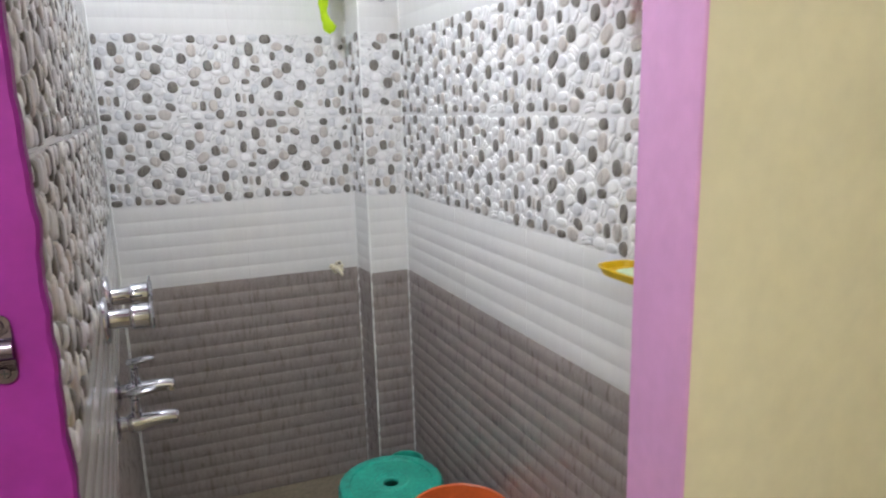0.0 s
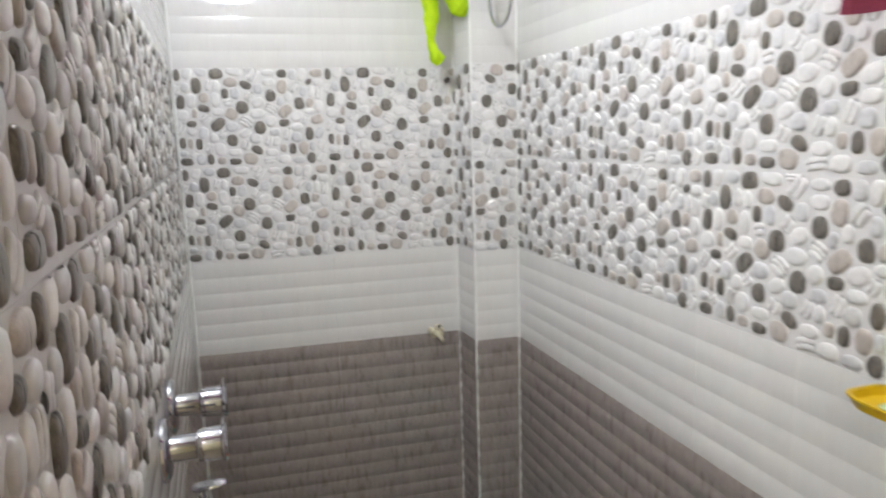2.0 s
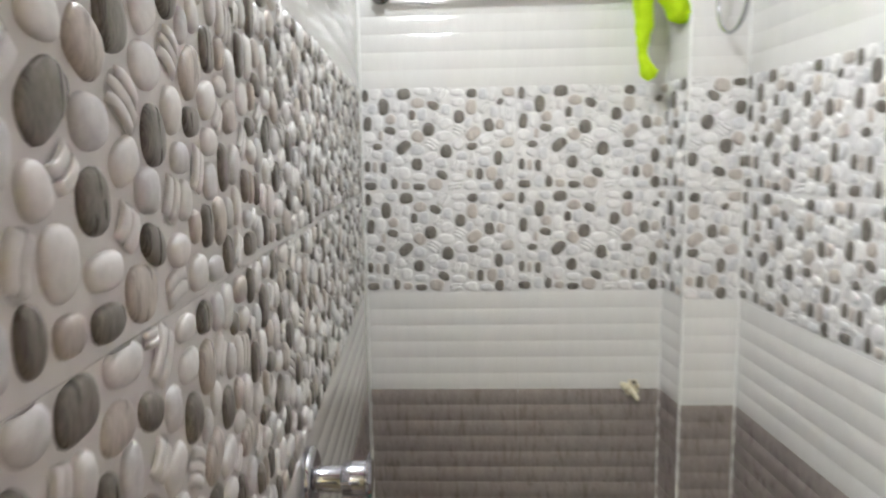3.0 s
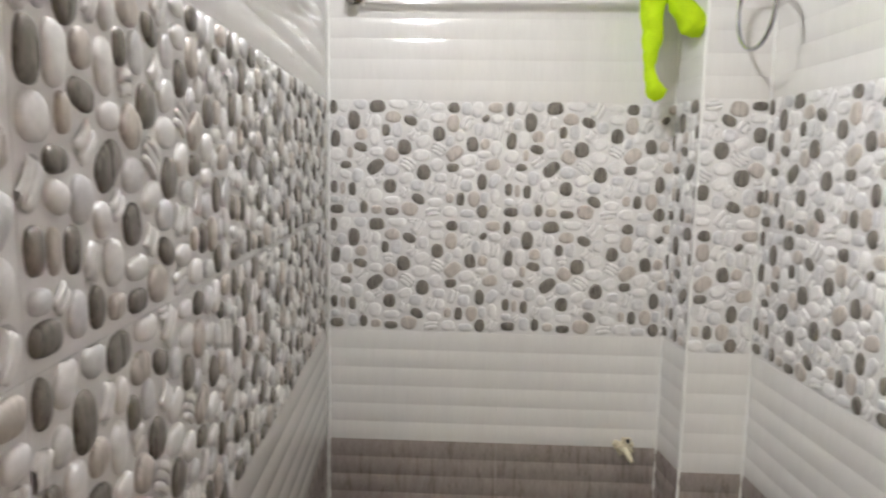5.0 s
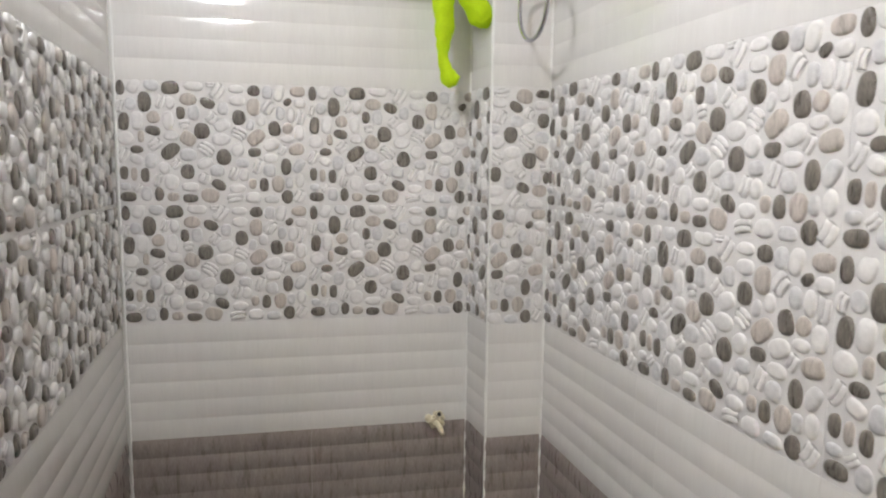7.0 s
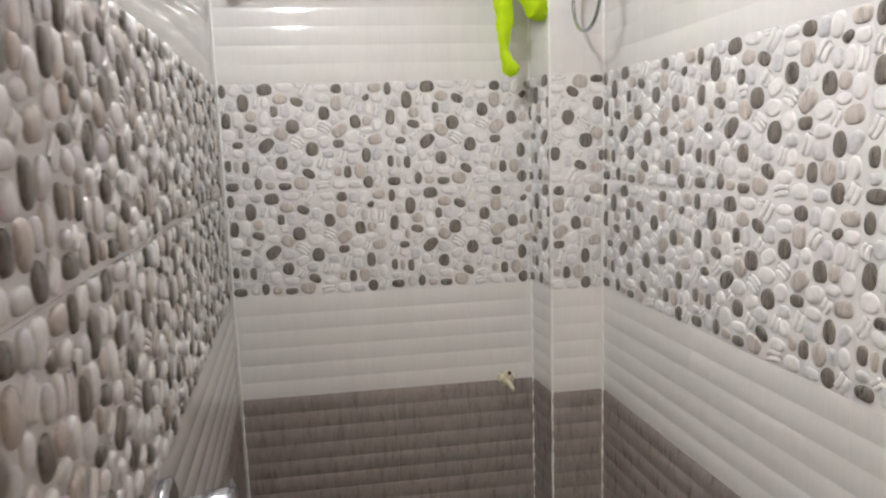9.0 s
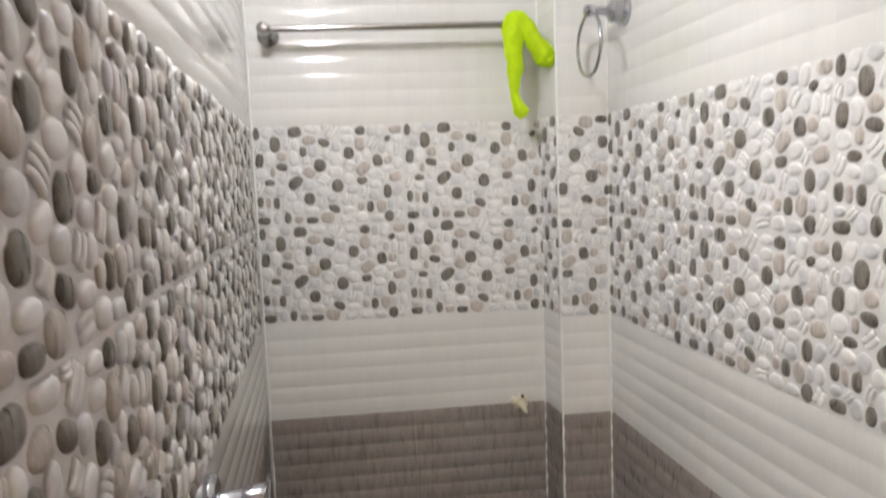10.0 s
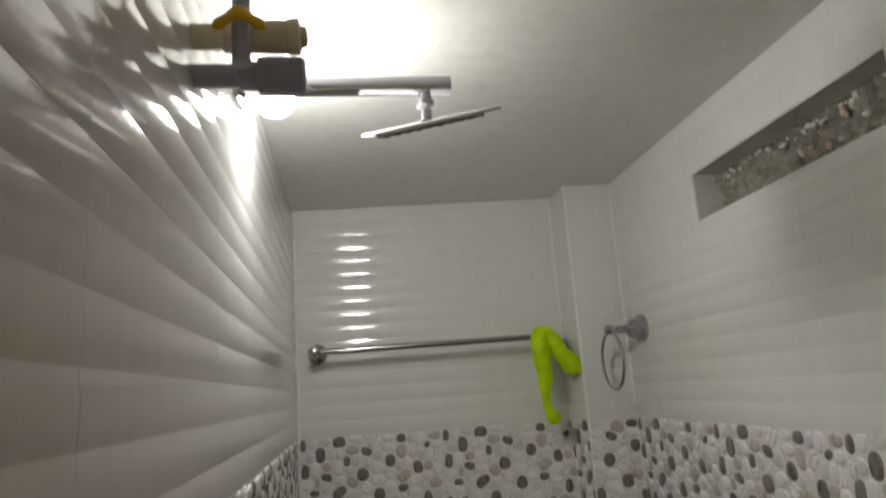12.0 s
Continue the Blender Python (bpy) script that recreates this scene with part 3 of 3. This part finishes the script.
# ---- broken wall plug ----
plug = thing("wall_plug", "broken cream wall plug with crumbled plaster", "wall plug", (0.785, -0.003, 0.906))
plug.scale = (1.35, 1.35, 1.35)
bm = bmesh.new()
for dx, dz, s in ((0, 0, 0.013), (-0.011, 0.004, 0.009), (0.010, -0.008, 0.009), (0.004, 0.010, 0.008), (-0.003, -0.010, 0.007), (0.015, 0.005, 0.006)):
    g = bmesh.ops.create_icosphere(bm, subdivisions=3, radius=s, matrix=Matrix.Translation((dx, -0.6 * s, dz)))
    for v in g["verts"]:
        v.co += 0.45 * s * noise.noise_vector(v.co * 160)
part("crumbs", bm, CREAM, plug)
part("peg", sweep(bmesh.new(), [(0, 0, 0.002), (0.002, -0.020, -0.001), (0.006, -0.038, -0.008), (0.009, -0.046, -0.014)], [0.006, 0.0055, 0.006, 0.004], 10), CREAM, plug)
part("socket", lathe(bmesh.new(), [(-0.006, 0.0075), (0.006, 0.0072), (0.007, 0.006), (0.006, 0.0048), (-0.004, 0.0045)], (0.006, -0.012, 0.014), (0.25, -1, 0.5), 14), CREAM, plug)
# solid black disc: the shade inside the socket put in as colour
part("hole", lathe(bmesh.new(), [(0, 0.0046), (0.003, 0.0046)], (0.006, -0.012, 0.014), (0.25, -1, 0.5), 12), DARK, plug)


# ---- concealed stop valves and bib taps on the side wall ----
def valve(y, z):
    v = thing("stop_valve", "chrome stop valve with round wall plate and knob", "valve", (0.014, y, z), group="shower valves", side=True)
    v.matrix_world = v.matrix_world @ Matrix.Diagonal((0.70, 1, 1, 1))
    part("wall_plate", lathe(bmesh.new(), [(0, 0.045), (0.008, 0.046), (0.014, 0.046), (0.019, 0.043), (0.023, 0.036), (0.024, 0.018)], axis=(1, 0, 0)), CHROME, v)
    part("stem", lathe(bmesh.new(), [(0.012, 0.0185), (0.075, 0.0185), (0.077, 0.0175)], axis=(1, 0, 0)), CHROME, v)
    part("knob", lathe(bmesh.new(), [(0.074, 0.0180), (0.076, 0.0235), (0.118, 0.0245), (0.122, 0.0235), (0.124, 0.0285), (0.130, 0.0290), (0.134, 0.026), (0.136, 0.006)], axis=(1, 0, 0)), CHROME, v)
    part("pointer", sweep(bmesh.new(), [(0.127, 0, 0.02), (0.128, 0, 0.032), (0.130, 0, 0.038)], [0.006, 0.004, 0.002], 8), CHROME, v)
    return v


valve(-1.088, 1.154)
valve(-1.238, 1.147)


def bib_tap(y, z):
    v = thing("bib_tap", "chrome bib tap with flat lever handle", "tap", (0.014, y, z), group="bib taps", side=True)
    v.matrix_world = v.matrix_world @ Matrix.Diagonal((0.70, 1, 1, 1))
    part("wall_flange", lathe(bmesh.new(), [(0, 0.036), (0.004, 0.035), (0.010, 0.026), (0.013, 0.014)], axis=(1, 0, 0)), CHROME, v)
    b = bmesh.new()
    lathe(b, [(0.008, 0.015), (0.030, 0.015), (0.034, 0.019), (0.060, 0.020), (0.072, 0.017)], axis=(1, 0, 0))
    pts = ease([(0.066, 0, 0.0, 0.0165), (0.10, 0, 0.001, 0.0150), (0.135, 0, 0.001, 0.0142), (0.160, 0, -0.002, 0.0140), (0.166, 0, -0.003, 0.0110)], 5)
    sweep(b, [p[:3] for p in pts], [p[3] for p in pts], 18)
    part("body", b, CHROME, v)
    part("bonnet", lathe(bmesh.new(), [(0.006, 0.015), (0.026, 0.015), (0.028, 0.012), (0.050, 0.0125), (0.052, 0.009), (0.060, 0.009)], (0.056, 0, 0)), CHROME, v)
    b = bmesh.new()
    pts = ease([(0.034, 0, 0.064, 0.004), (0.043, 0, 0.064, 0.012), (0.068, 0, 0.065, 0.015), (0.092, 0, 0.066, 0.014), (0.110, 0, 0.067, 0.010), (0.116, 0, 0.067, 0.003)], 5)
    sweep(b, [p[:3] for p in pts], [p[3] for p in pts], 16)
    for q in b.verts:
        mid = 0.064 + (q.co.x - 0.034) * 0.04
        q.co.z = mid + (q.co.z - mid) * 0.42
    part("lever", b, CHROME, v)
    return v


bib_tap(-1.085, 0.940)
bib_tap(-1.215, 0.920)

# ---- shower arm and head ----
SY, SZ = -1.187, 2.425
shower = thing("shower", "chrome overhead shower on a flat square arm", "shower", (0.0, SY, SZ), side=True)
part("wall_flange", boxes((0.010, 0.025, -0.03, 0.03, -0.03, 0.03), bevel=0.003), CHROME, shower)
part("arm", boxes((0.008, 0.370, -0.0125, 0.0125, -0.0125, 0.0125), bevel=0.002), CHROME, shower)
part("swivel", lathe(bmesh.new(), [(-0.012, 0.011), (-0.026, 0.011), (-0.028, 0.015), (-0.038, 0.015), (-0.042, 0.009), (-0.062, 0.010)], (0.325, 0, 0)), CHROME, shower)
head = boxes((-0.101, 0.101, -0.101, 0.101, -0.003, 0.003), bevel=0.002)
tilt = pose(0.325, 0, -0.066, 22, -12, 0)
bmesh.ops.transform(head, matrix=tilt, verts=head.verts)
plate = part("head_plate", head, WHITE_PL, shower, "thin square satin head plate")
b = bmesh.new()
for i in range(10):
    for j in range(10):
        lathe(b, [(-0.0025, 0.0026), (-0.009, 0.0015)], (-0.0765 + 0.017 * i, -0.0765 + 0.017 * j, 0), segs=6)
bmesh.ops.transform(b, matrix=tilt, verts=b.verts)
part("nozzles", b, DARK, plate, "small dark rubber nozzles")

# ---- water connection above the valves ----
pipe = thing("water_connection", "cream pipe stub with yellow valve handle and grey riser", "pipe", (0.041, -1.50, 2.338), side=True)
part("stub", lathe(bmesh.new(), [(-0.04, 0.015), (0.014, 0.015), (0.016, 0.019), (0.088, 0.0195), (0.090, 0.0215), (0.102, 0.0215), (0.104, 0.013), (0.110, 0.012), (0.112, 0.005)], axis=(1, 0, 0)), CREAM, pipe)
part("coupling", lathe(bmesh.new(), [(-0.04, 0.014), (0.030, 0.014), (0.032, 0.017), (0.052, 0.017), (0.054, 0.022), (0.104, 0.022), (0.107, 0.019)], (0, 0.01, -0.044), (1, 0, 0)), GREY_PVC, pipe)
part("riser", lathe(bmesh.new(), [(-0.05, 0.0105), (0.206, 0.0105)], (0.040, -0.030, 0)), GREY_PVC, pipe)
b = bmesh.new()
pts = ease([(0.012, -0.044, -0.014, 0.004), (0.018, -0.045, -0.010, 0.009), (0.028, -0.046, -0.003, 0.008), (0.040, -0.047, 0.002, 0.013), (0.052, -0.046, -0.003, 0.008), (0.062, -0.045, -0.010, 0.009), (0.068, -0.044, -0.014, 0.004)], 5)
sweep(b, [p[:3] for p in pts], [p[3] for p in pts], 14, 0.7)
part("valve_handle", b, YELLOW, pipe, "yellow butterfly valve handle")

# ---- soap dish ----
dish = thing("soap_dish", "yellow plastic soap dish fixed to the tiled wall", "soap dish", (W - 0.002, -1.605, 1.185), side=True)
b = boxes((-0.006, 0.0, -0.06, 0.06, -0.01, 0.060), bevel=0.004)
part("back_plate", b, YELLOW, dish)
b = bmesh.new()
rows = []
for k, (s, z) in enumerate(((0.72, 0.000), (0.92, 0.004), (1.0, 0.015), (1.06, 0.018), (1.06, 0.021), (0.98, 0.021), (0.93, 0.009), (0.74, 0.005))):
    ringv = []
    for i in range(36):
        a = 2 * math.pi * i / 36
        ca, sa = math.cos(a), math.sin(a)
        r = (abs(ca) ** 4 + abs(sa) ** 4) ** -0.25
        ringv.append(b.verts.new((-0.052 + 0.046 * s * r * ca, 0.078 * s * r * sa, z)))
    rows.append(ringv)
for p, q in zip(rows, rows[1:]):
    for i in range(36):
        b.faces.new((p[i], p[(i + 1) % 36], q[(i + 1) % 36], q[i])).smooth = True
b.faces.new(rows[0][::-1])
b.faces.new(rows[-1])
part("tray", b, YELLOW, dish)
part("screw", lathe(bmesh.new(), [(0, 0.005), (0.002, 0.004)], (-0.006, -0.02, 0.045), (-1, 0, 0), 12), STEEL, dish)
b = boxes((-0.078, -0.028, -0.050, 0.036, 0.0055, 0.017), bevel=0.006)
soap = link("soap_bar", b, SOAP)
soap.matrix_world = SIDE @ Matrix.Translation((W - 0.002, -1.605, 1.185))
tagged(soap, "worn pale green soap bar lying in the dish", "soap")

# ---- maroon net on a nail above the soap dish: unseen, added for its shadow ----
cloth = thing("shadow_net", "sheer maroon net cloth by the tiled wall, unseen, added for its maroon shadow", "cloth", (W - 0.004, -1.650, 1.706), side=True)
bm = bmesh.new()
grid = []
for j in range(25):
    v = j / 24
    row = []
    for i in range(33):
        u = i / 32 - 0.5
        fold = math.sin(u * 26 + 1.3 * v) * (0.006 + 0.010 * (1 - v))
        low = 0.018 * math.sin(u * 9 + 0.6) + 0.10 * max(0, u) - 0.010
        row.append(bm.verts.new((-0.085 + 0.006 * v + fold, u * (0.36 - 0.22 * v ** 1.5), low * (1 - v) + 0.40 * v)))
    grid.append(row)
for a, b in zip(grid, grid[1:]):
    for i in range(32):
        bm.faces.new((a[i], a[i + 1], b[i + 1], b[i])).smooth = True
part("net", bm, MAROON, cloth)
part("nail", lathe(bmesh.new(), [(0.0, 0.003), (0.090, 0.003), (0.091, 0.006), (0.094, 0.006)], (0.0, 0, 0.392), (-1, 0, 0), 12), STEEL, cloth, "small steel nail, added to hold the net")

# ---- stool and bucket ----
stool = thing("bath_stool", "round teal plastic bath stool with a centre hole", "stool", (0.80, -0.640, 0.0))
stool.scale = (1.05, 1.05, 1.06)
b = bmesh.new()
segs = 64
# the skirt down to 0.11 is added to keep the centre hole dark
prof = [(0.023, 0.279), (0.023, 0.284), (0.026, 0.288), (0.050, 0.290), (0.052, 0.2925), (0.056, 0.290), (0.128, 0.291), (0.132, 0.295), (0.150, 0.295), (0.160, 0.291), (0.165, 0.282), (0.168, 0.11), (0.164, 0.11), (0.160, 0.279)]
loops = []
for r, z in prof:
    loops.append([b.verts.new((math.cos(2 * math.pi * i / segs) * (r + (0.0025 if r > 0.155 and i % 2 else 0)), math.sin(2 * math.pi * i / segs) * (r + (0.0025 if r > 0.155 and i % 2 else 0)), z)) for i in range(segs)])
for p, q in zip(loops, loops[1:] + loops[:1]):
    for i in range(segs):
        b.faces.new((p[i], q[i], q[(i + 1) % segs], p[(i + 1) % segs])).smooth = True
part("seat", b, TEAL, stool)
for k in range(4):
    a = math.pi / 4 + k * math.pi / 2
    part("leg", sweep(bmesh.new(), [(0.135 * math.cos(a), 0.135 * math.sin(a), 0.28), (0.165 * math.cos(a), 0.165 * math.sin(a), 0.0)], [0.028, 0.022], 14, 0.6), TEAL, stool)
mug = thing("bath_mug", "teal plastic mug standing behind the stool", "mug", (0.925, -0.40, 0.0))
mug.scale = (1.1, 1.1, 1.45)
part("cup", lathe(bmesh.new(), [(0.0, 0.045), (0.16, 0.058), (0.163, 0.060), (0.163, 0.055), (0.012, 0.042)]), TEAL, mug)
part("handle", sweep(bmesh.new(), ease([(-0.05, -0.01, 0.14), (-0.09, -0.03, 0.13), (-0.085, -0.03, 0.07), (-0.048, -0.01, 0.05)], 5), 0.007, 10), TEAL, mug)

bucket = thing("bucket", "orange plastic bucket standing on the floor", "bucket", (0.926, -0.938, 0.0))
bucket.scale = (1.04, 1.04, 1.0)
part("body", lathe(bmesh.new(), [(0.004, 0.105), (0.0, 0.115), (0.20, 0.135), (0.31, 0.146), (0.312, 0.153), (0.330, 0.155), (0.338, 0.156), (0.342, 0.152), (0.338, 0.147), (0.30, 0.142), (0.02, 0.112)], segs=56), ORANGE, bucket)
part("ear", boxes((-0.17, -0.148, -0.02, 0.02, 0.295, 0.332), bevel=0.004), ORANGE, bucket)
part("ear", boxes((0.148, 0.17, -0.02, 0.02, 0.295, 0.332), bevel=0.004), ORANGE, bucket)
hp = [(0.165 * math.cos(math.pi * i / 24), -0.168 * math.sin(math.pi * i / 24), 0.318 - 0.05 * math.sin(math.pi * i / 24)) for i in range(25)]
part("bail", sweep(bmesh.new(), hp, 0.003, 8), STEEL, bucket)

# ---- bolt keeper on the door frame ----
keeper = thing("bolt_keeper", "steel bolt keeper screwed to the pink door frame", "door bolt", (-0.003, LEFTEND - 0.0225, 1.357), side=True)
keeper.scale = (0.80, 0.80, 0.80)
b = bmesh.new()
lathe(b, [(0, 0.011), (0.003, 0.011)], (0.008, 0, 0.024), (0, -1, 0), 20)
lathe(b, [(0, 0.011), (0.003, 0.011)], (0.008, 0, -0.024), (0, -1, 0), 20)
box(b, -0.05, 0.019, -0.003, 0.0, -0.024, 0.024, 0.001)
part("strap", b, DULL, keeper)
part("loop", sweep(bmesh.new(), [(-0.05, -0.004, 0), (0.019, -0.004, 0)], [0.011, 0.011], 20), DULL, keeper)
for dz in (0.024, -0.024):
    part("screw", lathe(bmesh.new(), [(0, 0.006), (0.002, 0.005)], (0.008, -0.003, dz), (0, -1, 0), 14), DULL, keeper)
    # raised black cross: shade of the screw's slots, given as colour
    b = boxes((0.004, 0.012, -0.0056, -0.0046, dz - 0.0009, dz + 0.0009), (0.0071, 0.0089, -0.0057, -0.0046, dz - 0.004, dz + 0.004))
    part("screw_slot", b, DARK, keeper)
